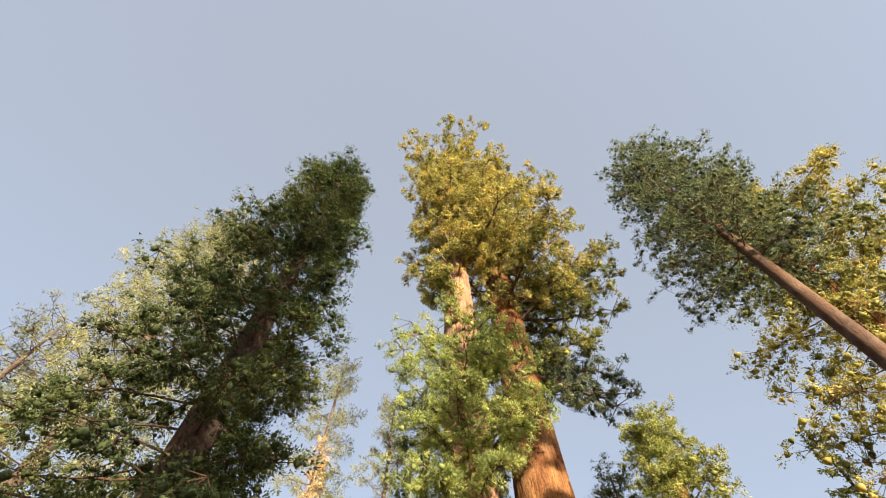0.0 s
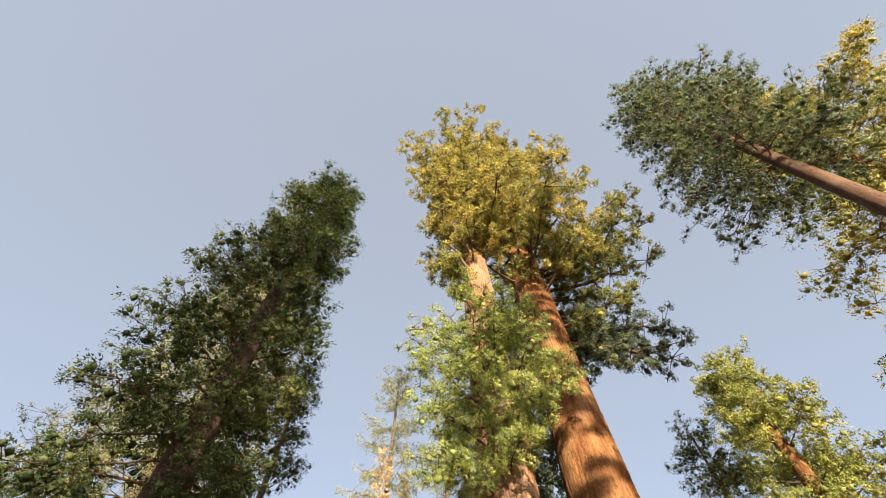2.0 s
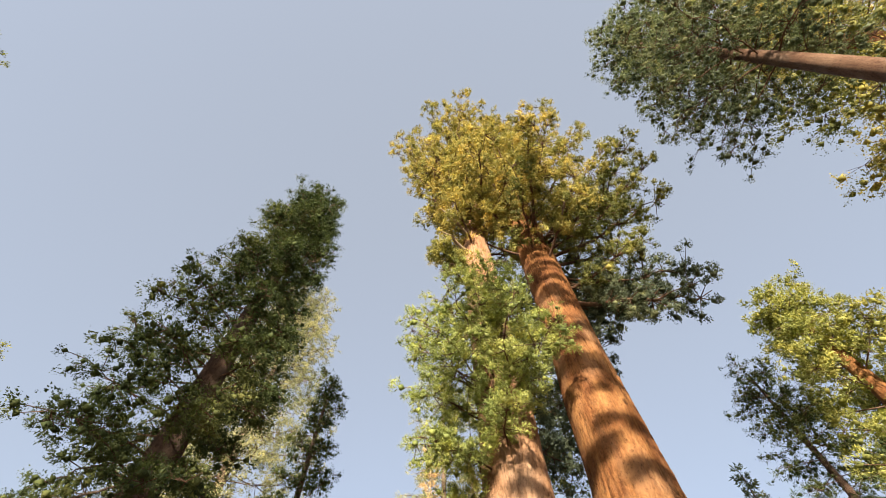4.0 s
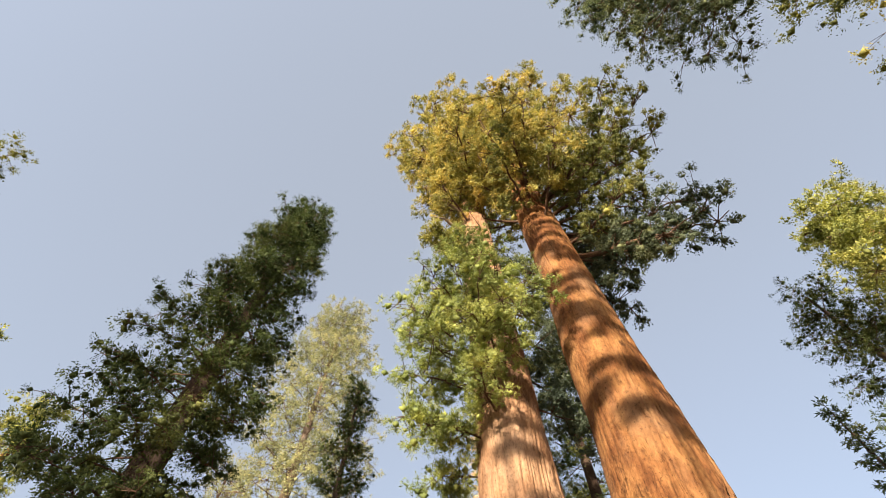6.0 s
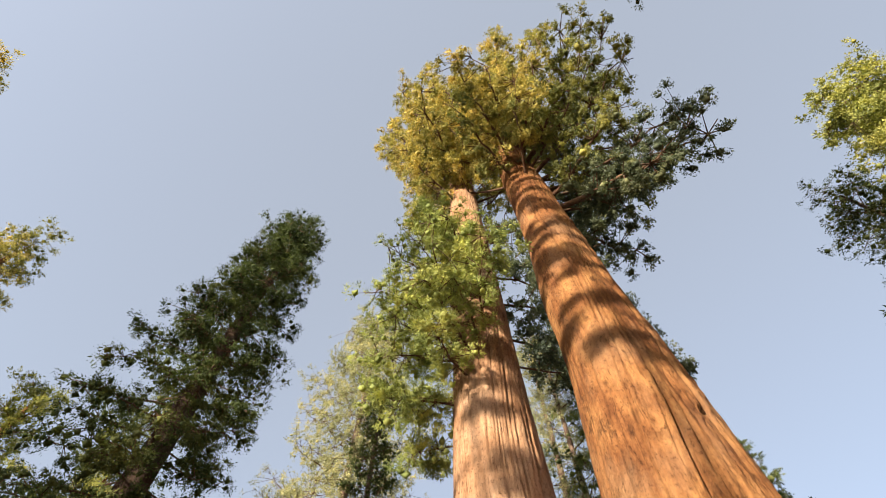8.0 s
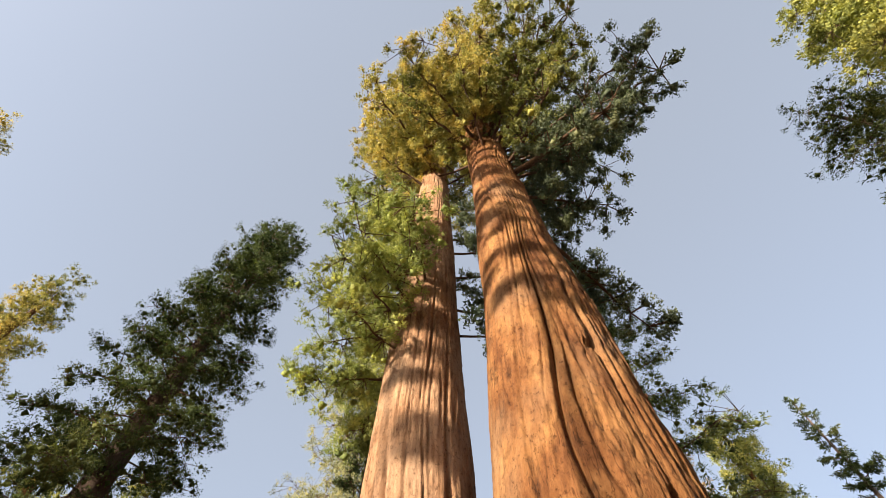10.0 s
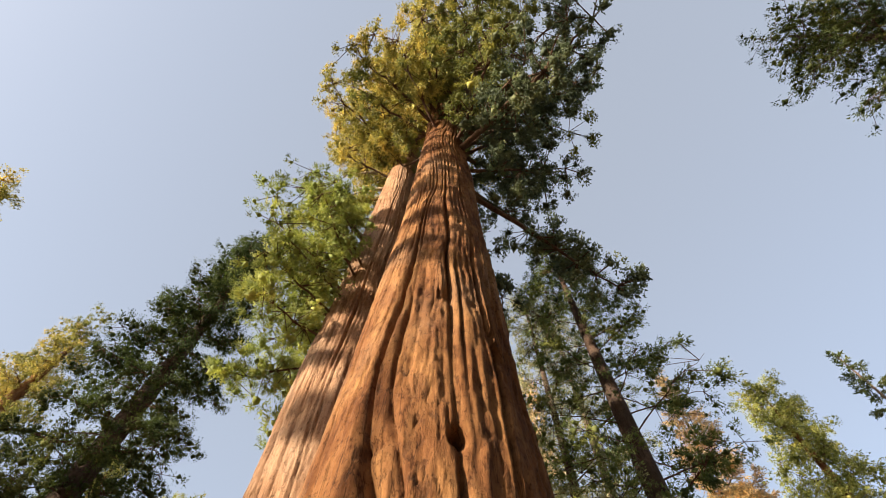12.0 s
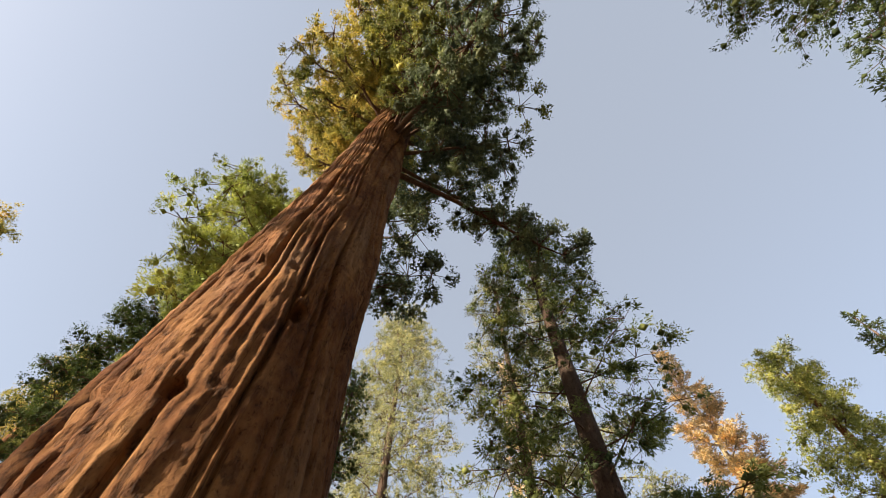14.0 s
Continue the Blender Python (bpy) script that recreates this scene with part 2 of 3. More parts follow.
def puff_foliage(rng, centres, radii, ups, bits, fuzz, brush=0.23, spread=0.6, thin=0.6, comb=0.5, deep=0.8, heart=0.3):
    """Rounded sprays of sequoia leaf: each puff is a coat of short leaf tips, gathered into bits; ups: the way each one grows."""
    c, r = np.asarray(centres), np.asarray(radii)
    n = len(c)
    d = unit(rng.normal(size=(n, bits, 3)) + 0.45 * ups[:, None])
    k = c[:, None] + d * spread * rng.uniform(0.5, 1.15, (n, bits, 1)) * np.array([1, 1, deep]) * r[:, None, None]
    row, i = np.arange(n)[:, None], rng.integers(0, bits, (n, fuzz))
    e = unit(0.7 * d[row, i] + rng.normal(size=(n, fuzz, 3)))
    base = k[row, i] + e * (r[:, None] * rng.uniform(0.02, 0.42, (n, fuzz)))[..., None]
    h = unit(0.4 * e + comb * ups[:, None] + 0.6 * rng.normal(size=(n, fuzz, 3)))
    L = (brush * r[:, None] * rng.uniform(0.5, 1.4, (n, fuzz))).ravel()
    face = (0.6 * d[row, i] + e + 0.15 * rng.normal(size=(n, fuzz, 3))).reshape(-1, 3)
    return joined([hearts(rng, c, r * heart), blades(rng, base.reshape(-1, 3), h.reshape(-1, 3), L, L * thin, face)])


def bend(start, az, length, rise, wobble, rng, steps=9, sag=0.0):
    """A limb's line: it leaves the trunk outward, and curves up by rise."""
    s = np.linspace(0, 1, steps)
    out = np.array([math.cos(az), math.sin(az), 0])
    across = np.array([-out[1], out[0], 0])
    w = np.cumsum(rng.normal(size=steps)) * wobble * length / steps
    w2 = np.cumsum(rng.normal(size=steps)) * wobble * length / steps
    z = rise * s ** 1.3 - sag * np.sin(np.pi * s)
    p = np.asarray(start) + out * (length * s)[:, None] + across * (w * s)[:, None] + np.array([0, 0, 1]) * (z + w2 * s * 0.6)[:, None]
    return p


def ring_noise(rng, T, Z, around, step):
    """Smooth noise in -1..1 round a trunk: around cells to a turn, one cell every step metres of height."""
    rows = int(np.ceil((Z.max() - Z.min()) / step)) + 3
    g = rng.uniform(-1, 1, (rows, around))
    u = T / (2 * np.pi) * around % around
    w = (Z - Z.min()) / step
    i, k = w.astype(int), u.astype(int)
    fu, fw = u - k, w - i
    fu, fw = fu * fu * (3 - 2 * fu), fw * fw * (3 - 2 * fw)
    k2 = (k + 1) % around
    k = k % around
    return (g[i, k] * (1 - fu) + g[i, k2] * fu) * (1 - fw) + (g[i + 1, k] * (1 - fu) + g[i + 1, k2] * fu) * fw


def fluted_trunk(seed, height, profile, ridges, depth, around, along, dents=(), lean=(0, 0), zmin=-0.6, pitch=1.0, rough_side=None, plates=0.0, fine_side=None):
    """A furrowed trunk: long plates of bark parted by narrow cracks that wander, split and join; profile: rows of height and radius."""
    rng = np.random.default_rng(seed)
    hz, hr = zip(*profile)
    z = zmin + (height - zmin) * np.linspace(0, 1, along) ** pitch
    th = np.linspace(0, 2 * np.pi, around, endpoint=False)
    if fine_side is not None:
        th = th - 0.55 * np.sin(th - fine_side)
    Z, T = np.meshgrid(z, th, indexing="ij")
    R = np.interp(Z, hz, hr)
    depth = depth * np.clip(R / 2.3, 0.2, 1.0) ** 1.6
    slow = ring_noise(rng, T, Z, 7, 12.0) * 0.6 + ring_noise(rng, T, Z, 15, 5.0) * 0.36 + ring_noise(rng, T, Z, 40, 1.6) * 0.035

    def cracks(count, narrow, shift):
        u = T / (2 * np.pi) * count + slow * count / ridges * 0.8 + shift
        d = np.abs(u - np.round(u))
        return np.exp(-(d / narrow) ** 1.3), d

    c1, d1 = cracks(ridges, 0.05, 0.3)
    c2, _ = cracks(ridges * 2, 0.06, 0.1)
    c3, _ = cracks(ridges * 5, 0.2, 0.2)
    g1 = np.clip(0.7 + 0.7 * ring_noise(rng, T, Z, 19, 5.0), 0.1, 1.2)
    g2 = np.clip(0.25 + ring_noise(rng, T, Z, 23, 3.0) * 1.6, 0, 1)
    g3 = np.clip(0.3 + ring_noise(rng, T, Z, 31, 2.0), 0, 1)
    if rough_side is not None:
        side = 0.22 + 0.85 * np.clip(np.cos(T - rough_side) * 1.5 + 0.1, 0, 1)
        g1, g2, g3 = g1 * side, g2 * side, g3 * side
    R = R - depth * (1.15 * c1 * g1 + 0.6 * c2 * g2 + 0.13 * c3 * g3)
    R = R + depth * 0.12 * np.cos(np.pi * d1) * g1
    R = R + depth * (0.42 * ring_noise(rng, T, Z, 5, 6.0) + 0.14 * ring_noise(rng, T, Z, 17, 2.4) * g1 + 0.07 * ring_noise(rng, T, Z, 40, 0.9) * g1 + 0.06 * ring_noise(rng, T, Z, 130, 0.3) * np.clip(0.3 + g1, 0, 1))
    if plates:
        # long scales of bark, broken across, each standing out by its own amount
        for count, tall, share in ((ridges * 3, 4.5, 0.6), (ridges * 7, 1.6, 0.5)):
            strip = np.round(T / (2 * np.pi) * count + slow * count / ridges * 0.8 + 0.35 * ring_noise(rng, T, Z, count * 2, tall * 0.4))
            odd = np.sin(strip % count * 12.9898 + count) * 43758.5453
            step = np.floor(Z / tall + odd % 1 * 7 + 0.8 * ring_noise(rng, T, Z, count * 2, tall * 0.5))
            lift = np.sin(strip % count * 78.233 + step * 37.719 + count) * 43758.5453 % 1
            R = R + plates * share * (lift - 0.5) * np.clip(0.25 + g1, 0, 1)
    pits = ring_noise(rng, T, Z, 90, 0.35)
    R = R - depth * 0.14 * np.clip(pits - 0.62, 0, 1) * 2.2 * g1
    R += rng.normal(size=R.shape) * depth * 0.006
    for (da, dz, ra, rz, dd) in dents:
        g = np.angle(np.exp(1j * (T - da)))
        R -= dd * np.exp(-((g / ra) ** 2 + ((Z - dz) / rz) ** 2) ** 2)
    X = R * np.cos(T) + lean[0] * Z
    Y = R * np.sin(T) + lean[1] * Z
    v = np.stack([X, Y, Z], -1).reshape(-1, 3)
    i, k = np.meshgrid(np.arange(along - 1), np.arange(around), indexing="ij")
    k2 = (k + 1) % around
    f = np.stack([i * around + k, i * around + k2, (i + 1) * around + k2, (i + 1) * around + k], -1).reshape(-1, 4)
    return v, f


def thing(name, x, y, label, category, group=""):
    e = new(name)
    e.location = (x, y, 0)
    e.empty_display_size = 1
    return tagged(e, label, category, group)


def sequoia_limb(rng, tree, start, az, length, rise, thick, lobe, leaf, lobes=3, puffs=7, puff=0.95, bits=9, fuzz=185, sag=0.0, bare=0.2, label="", wobble=0.42, flat=0.65, grow=0.7, **look_of):
    """One limb with its foliage: lobes of puffs on its outer part, fed by twigs."""
    p = bend(start, az, length, rise, wobble, rng, 12, sag)
    limb = part("limb", *tube(p, 0.62 * thick * np.linspace(1, 0.12, len(p)) ** 0.9, 8), LIMB_BARK, tree, label)
    meshes, cs, rs, ups = [], [], [], []
    across, out = np.array([-math.sin(az), math.cos(az), 0]), np.array([math.cos(az), math.sin(az), 0])
    for j in range(lobes):
        s = bare + (1 - bare) * (j + 0.6) / lobes
        i = s * (len(p) - 1)
        q = p[int(i)] + (p[min(int(i) + 1, len(p) - 1)] - p[int(i)]) * (i - int(i))
        sway = (j % 2 * 2 - 1) * rng.uniform(0.0, 0.5) * lobe if lobes > 1 else 0
        c = q + across * sway + np.array([0, 0, rng.uniform(-0.35, 0.25) * lobe])
        for _ in range(max(2, int(puffs * rng.uniform(0.8, 1.25)))):
            e = c + unit(rng.normal(size=3)) * np.array([1.0, 1.0, flat]) * lobe * rng.uniform(0.35, 1.0)
            cs.append(e)
            rs.append(puff * rng.uniform(0.55, 1.25))
            ups.append(unit(unit(e - q) + (0.8 * out if grow < 0 else 0) + np.array([0, 0, grow])))
            meshes.append(tube(np.array([q, e]), np.array([0.14, 0.04]) * thick + 0.012, 3))
    part("branching", *joined(meshes), LIMB_BARK, limb, kind="stuff")
    part("foliage", *puff_foliage(rng, cs, rs, np.array(ups), bits, fuzz, **look_of), leaf, limb, smooth=False, kind="stuff")
    return limb


def conifer(seed, name, x, y, height, crown_base, radius, label, leaf, trunk_mat, r0, branches=70, lean=(0, 0), shape=0.75, droop=0.25,
            sprays=260, spray=0.42, group="", gaps=0.25, one_side=None, top_round=0.0, category="conifer tree", up=0.1, thick=1.0, wild=1.0, hang=0.1, broad=0.36):
    """A fir, cedar or pine: tapered trunk, whorled branches with twigs, and needles along the twigs."""
    rng = np.random.default_rng(seed)
    tree = thing(name, x, y, label, category, group)
    zz = np.linspace(-0.4, height, 26)
    rr = r0 * np.clip(1 - zz / height, 0, 1) ** 0.75 + 0.03
    rr[:3] *= (1.35, 1.15, 1.05)
    wob = np.cumsum(rng.normal(size=(26, 2)), 0) * 0.03
    pts = np.stack([lean[0] * zz + wob[:, 0], lean[1] * zz + wob[:, 1], zz], -1)
    v, f = tube(pts, rr, 14)
    v[:, :2] += rng.normal(size=(len(v), 2)) * 0.03 * r0
    part("trunk", v, f, trunk_mat, tree)
    base, head, size, meshes = [], [], [], []
    turn = rng.uniform(0, 6.28)
    for b in range(branches):
        s = (b + rng.uniform(0, 1)) / branches
        h = crown_base + (height - crown_base) * s ** 0.9
        u = (h - crown_base) / (height - crown_base)
        turn += 2.4 + rng.uniform(-0.5, 0.5)
        full = radius * ((1 - u) ** shape * (1 - top_round) + top_round * math.sqrt(max(0, 1 - u * u)))
        full *= min(1.0, 0.55 + u * 2.5)
        ln = max(0.5, full * rng.uniform(0.48, 1.15))
        if rng.uniform() < gaps * 0.5:
            ln *= 0.5
        if one_side is not None:
            ln *= 1 + (1 - u) * (0.4 * math.cos(turn - one_side) - 0.26)
        i = np.interp(h, zz, np.arange(26))
        start = pts[int(i)] + (pts[min(25, int(i) + 1)] - pts[int(i)]) * (i - int(i))
        rise = ln * (up + 0.35 * u) - ln * droop * (1 - u)
        rise += ln * rng.normal() * 0.09 * wild
        p = bend(start, turn, ln, rise, 0.2 * wild, rng, 7, sag=ln * 0.06)
        th = (0.025 + 0.018 * ln) * thick
        part("branch", *tube(p, th * np.linspace(1, 0.2, 7), 6), trunk_mat, tree)
        out = unit(p[-1] - p[0])
        across = np.array([-math.sin(turn), math.cos(turn), 0])
        twigs = max(4, int(ln * 3.8))
        for k in range(twigs):
            ts = 0.22 + 0.78 * (k + rng.uniform(0, 0.9)) / twigs
            j = ts * 6
            q = p[int(j)] + (p[min(6, int(j) + 1)] - p[int(j)]) * (j - int(j))
            sgn = 1 if k % 2 else -1
            tl = (0.35 + 0.3 * ln * (1.05 - ts) + 0.25) * rng.uniform(0.7, 1.2)
            td = unit(out * 0.75 + across * sgn * rng.uniform(0.5, 1.1) + np.array([0, 0, rng.uniform(-0.4, 0.3) - hang]))
            e = q + td * tl + np.array([0, 0, -0.12 * tl])
            if tl > 0.6:
                meshes.append(tube(np.array([q, (q + e) / 2 + np.array([0, 0, 0.05 * tl]), e]), np.array([0.4, 0.25, 0.1]) * th + 0.004, 4))
            m = max(4, int(sprays * tl / 9))
            w = rng.uniform(0.05, 1.0, (m, 1))
            bp = q + (e - q) * w + rng.normal(size=(m, 3)) * 0.16 * np.array([1, 1, 0.7])
            hd = td + rng.normal(size=(m, 3)) * 0.5 + np.array([0, 0, -0.6 * hang])
            base.append(bp)
            head.append(hd)
            size.append(spray * rng.uniform(0.4, 0.95, m))
    part("branching", *joined(meshes), trunk_mat, tree, kind="stuff")
    sz = np.concatenate(size)
    part("crown", *blades(rng, np.concatenate(base), np.concatenate(head), sz, sz * broad, np.array([0, 0, 1.0]) + 0.6 * rng.normal(size=(len(sz), 3))), leaf, tree, smooth=False, kind="stuff")
    return tree


# ---- the two great sequoias ----
def great_sequoia_right():
    rng = np.random.default_rng(11)
    tree = thing("giant_sequoia", 7.5, 31.2, "huge cinnamon-barked giant sequoia with deep furrows and a golden crown", "sequoia tree", "pair of giant sequoias")
    prof = ((-1, 4.2), (1, 3.5), (3, 3.1), (5, 2.84), (10, 2.55), (20, 2.13), (30, 1.92), (40, 1.8), (50, 1.7), (58, 1.55), (66, 1.25), (76, 0.65), (88, 0.12))
    dents = ((-0.03, 7.5, 0.07, 0.2, 0.5), (0.48, 10.6, 0.075, 0.3, 0.55), (-0.15, 12.6, 0.12, 0.12, 0.2), (-0.62, 7.3, 0.12, 0.18, 0.14))
    small = np.random.default_rng(5)
    dents += tuple((small.uniform(-1.0, 1.2), small.uniform(5, 32), small.uniform(0.015, 0.04), small.uniform(0.05, 0.12), small.uniform(0.12, 0.3)) for _ in range(24))
    part("trunk", *fluted_trunk(3, 88, prof, 13, 0.42, 280, 440, dents, pitch=1.55, rough_side=0.3, plates=0.1, fine_side=-0.6), RED_BARK, tree, "furrowed cinnamon trunk with small dark hollows")
    def limb(h, az, length, rise, thick, lobe, leaf, **k):
        r = np.interp(h, [a for a, _ in prof], [b for _, b in prof]) * 0.8
        a = radians(az)
        sequoia_limb(np.random.default_rng((int(h * 10), int(az * 10) % 3600, 11)), tree, (r * math.cos(a), r * math.sin(a), h), a, length - r, rise, thick, lobe, leaf, **k)
    # great bare-armed limbs on the shaded side; leaf colour is darkened as shade
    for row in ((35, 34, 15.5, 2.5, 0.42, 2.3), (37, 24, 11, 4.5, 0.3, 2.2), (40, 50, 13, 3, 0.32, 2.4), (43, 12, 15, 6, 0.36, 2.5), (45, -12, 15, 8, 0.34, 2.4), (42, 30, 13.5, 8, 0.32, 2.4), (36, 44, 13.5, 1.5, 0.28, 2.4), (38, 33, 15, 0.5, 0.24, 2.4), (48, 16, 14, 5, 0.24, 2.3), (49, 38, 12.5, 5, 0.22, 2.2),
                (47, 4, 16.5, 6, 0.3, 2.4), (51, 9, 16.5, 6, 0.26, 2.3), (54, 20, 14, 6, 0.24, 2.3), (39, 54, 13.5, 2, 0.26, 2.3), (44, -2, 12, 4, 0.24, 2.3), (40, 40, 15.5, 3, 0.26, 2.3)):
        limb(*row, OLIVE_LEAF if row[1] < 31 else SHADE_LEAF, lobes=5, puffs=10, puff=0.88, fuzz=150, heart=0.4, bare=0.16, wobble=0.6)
    # drooping limbs behind, also in a leaf colour darkened for shade
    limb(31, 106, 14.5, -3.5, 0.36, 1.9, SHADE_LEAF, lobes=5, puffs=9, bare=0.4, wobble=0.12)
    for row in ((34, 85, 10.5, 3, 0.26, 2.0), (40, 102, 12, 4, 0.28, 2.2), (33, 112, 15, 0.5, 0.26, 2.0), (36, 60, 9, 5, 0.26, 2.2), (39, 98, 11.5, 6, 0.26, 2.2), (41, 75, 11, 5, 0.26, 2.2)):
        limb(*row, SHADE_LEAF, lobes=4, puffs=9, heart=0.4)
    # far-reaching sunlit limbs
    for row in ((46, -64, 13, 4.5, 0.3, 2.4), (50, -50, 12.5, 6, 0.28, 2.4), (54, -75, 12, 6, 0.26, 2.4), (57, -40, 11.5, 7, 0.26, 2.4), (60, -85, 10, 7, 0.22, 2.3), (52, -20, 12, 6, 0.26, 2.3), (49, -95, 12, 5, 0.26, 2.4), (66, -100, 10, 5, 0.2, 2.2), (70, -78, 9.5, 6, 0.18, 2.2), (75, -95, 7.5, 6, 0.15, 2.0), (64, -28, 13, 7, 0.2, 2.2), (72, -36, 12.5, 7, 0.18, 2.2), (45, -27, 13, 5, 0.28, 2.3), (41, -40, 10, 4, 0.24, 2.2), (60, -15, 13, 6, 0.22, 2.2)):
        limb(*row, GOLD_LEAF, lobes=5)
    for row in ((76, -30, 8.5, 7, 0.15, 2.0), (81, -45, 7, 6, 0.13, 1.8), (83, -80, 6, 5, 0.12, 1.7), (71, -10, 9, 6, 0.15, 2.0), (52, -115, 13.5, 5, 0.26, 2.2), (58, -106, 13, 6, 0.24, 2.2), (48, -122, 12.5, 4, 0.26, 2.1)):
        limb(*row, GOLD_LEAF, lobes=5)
    # crown
    for k in range(40):
        h = 43 + 39 * (k / 40) ** 1.1
        u = (h - 43) / 42
        az = -70 + k * 137.5 + rng.uniform(-20, 20)
        ln = (11.5 - 7.5 * u ** 1.3) * rng.uniform(0.75, 1.1)
        if -20 < (az + 180) % 360 - 180 < 110 and h > 58:
            ln *= 0.8
        # part of the shaded side takes the darker olive leaf as shade
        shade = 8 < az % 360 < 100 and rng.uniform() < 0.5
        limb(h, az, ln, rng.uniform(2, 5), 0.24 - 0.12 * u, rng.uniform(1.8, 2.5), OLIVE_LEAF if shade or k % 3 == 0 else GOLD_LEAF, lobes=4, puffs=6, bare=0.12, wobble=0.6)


def great_sequoia_left():
    rng = np.random.default_rng(12)
    tree = thing("giant_sequoia", 1.9, 28.4, "giant sequoia with pale sunlit bark and bright green low foliage", "sequoia tree", "pair of giant sequoias")
    prof = ((-1, 3.3), (1, 2.7), (3, 2.35), (5, 2.17), (10, 2.06), (20, 1.87), (30, 1.71), (40, 1.59), (50, 1.4), (58, 1.2), (70, 0.8), (90, 0.12))
    part("trunk", *fluted_trunk(7, 90, prof, 14, 0.3, 210, 330, rough_side=-0.2, lean=(-0.003, -0.007), pitch=1.3, plates=0.09, fine_side=-1.2), TAN_BARK, tree, "pale furrowed cinnamon trunk")
    def limb(h, az, length, rise, thick, lobe, leaf, **k):
        r = np.interp(h, [a for a, _ in prof], [b for _, b in prof]) * 0.8
        a = radians(az)
        sequoia_limb(np.random.default_rng((int(h * 10), int(az * 10) % 3600, 12)), tree, (r * math.cos(a) - 0.003 * h, r * math.sin(a) - 0.007 * h, h), a, length - r, rise, thick, lobe, leaf, **k)
    # broken dead limbs
    for h, az, ln, rise in ((44, -118, 4.2, 0.6), (43, -128, 3.2, -0.4), (47, -100, 4.8, 1.4), (50, -135, 3.6, 0.8), (29, -70, 3.6, 1.2)):
        a = radians(az)
        p = bend((1.2 * math.cos(a), 1.2 * math.sin(a), h), a, ln, rise, 0.35, rng, 7)
        part("dead_limb", *tube(p, np.array([0.24, 0.22, 0.2, 0.19, 0.15, 0.13, 0.03]), 8), PALE_BARK, tree, "bleached broken limb")
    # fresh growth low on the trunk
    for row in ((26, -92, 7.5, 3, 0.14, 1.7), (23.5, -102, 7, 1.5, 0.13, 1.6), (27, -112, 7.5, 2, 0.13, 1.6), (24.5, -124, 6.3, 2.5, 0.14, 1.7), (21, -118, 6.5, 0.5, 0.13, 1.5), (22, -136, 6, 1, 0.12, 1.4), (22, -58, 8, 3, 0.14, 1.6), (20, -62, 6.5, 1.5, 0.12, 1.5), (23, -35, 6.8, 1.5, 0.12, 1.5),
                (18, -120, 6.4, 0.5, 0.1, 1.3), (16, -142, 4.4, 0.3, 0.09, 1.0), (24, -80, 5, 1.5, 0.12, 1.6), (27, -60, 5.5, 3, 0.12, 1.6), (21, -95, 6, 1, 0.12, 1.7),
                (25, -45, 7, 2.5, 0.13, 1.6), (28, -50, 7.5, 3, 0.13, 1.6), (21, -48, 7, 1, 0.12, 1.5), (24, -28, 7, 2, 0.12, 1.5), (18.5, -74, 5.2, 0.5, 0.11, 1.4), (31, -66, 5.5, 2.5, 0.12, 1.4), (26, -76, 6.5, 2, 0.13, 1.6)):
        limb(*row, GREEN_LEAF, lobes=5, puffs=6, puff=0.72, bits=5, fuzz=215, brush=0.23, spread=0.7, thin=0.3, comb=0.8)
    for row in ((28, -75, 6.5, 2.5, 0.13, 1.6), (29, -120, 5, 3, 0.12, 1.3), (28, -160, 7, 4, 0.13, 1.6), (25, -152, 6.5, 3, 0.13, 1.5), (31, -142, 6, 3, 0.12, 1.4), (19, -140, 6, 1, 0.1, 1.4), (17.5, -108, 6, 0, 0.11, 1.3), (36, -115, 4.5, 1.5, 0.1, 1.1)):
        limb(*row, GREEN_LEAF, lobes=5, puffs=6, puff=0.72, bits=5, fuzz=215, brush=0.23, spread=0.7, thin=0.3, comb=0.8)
    # limbs at the back, their leaf colour darkened to stand for shade
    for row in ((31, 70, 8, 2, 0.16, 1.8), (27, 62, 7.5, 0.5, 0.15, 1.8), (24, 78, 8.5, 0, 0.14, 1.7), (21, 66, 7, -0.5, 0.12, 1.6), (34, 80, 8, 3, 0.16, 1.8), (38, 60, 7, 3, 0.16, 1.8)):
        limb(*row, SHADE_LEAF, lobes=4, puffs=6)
    for row in ((40, -108, 5.5, 1.5, 0.14, 0.9), (49, -48, 12.5, 3, 0.28, 2.3), (53, -66, 13, 5, 0.28, 2.3), (55, -100, 10, 3.5, 0.26, 2.3), (58, -128, 9, 4, 0.22, 1.9), (58, -90, 10, 6, 0.22, 2.2), (55, -95, 11, 5, 0.24, 2.2), (63, -122, 11, 4, 0.2, 1.9), (66, -75, 10.5, 6, 0.2, 2.2), (70, -58, 10.5, 6, 0.18, 2.1), (72, -95, 9, 6, 0.16, 2.0), (80, -68, 11.5, 8, 0.16, 1.9), (85, -60, 10.5, 8, 0.13, 1.7), (77, -92, 12, 7, 0.16, 1.9), (83, -85, 10, 8, 0.13, 1.7), (67, -115, 10.5, 6, 0.18, 1.9), (68, -133, 12.5, 6, 0.2, 2.0), (73, -128, 12.5, 6, 0.18, 2.0), (62, -138, 9.5, 6, 0.2, 2.0)):
        limb(*row, GOLD_LEAF, lobes=4)
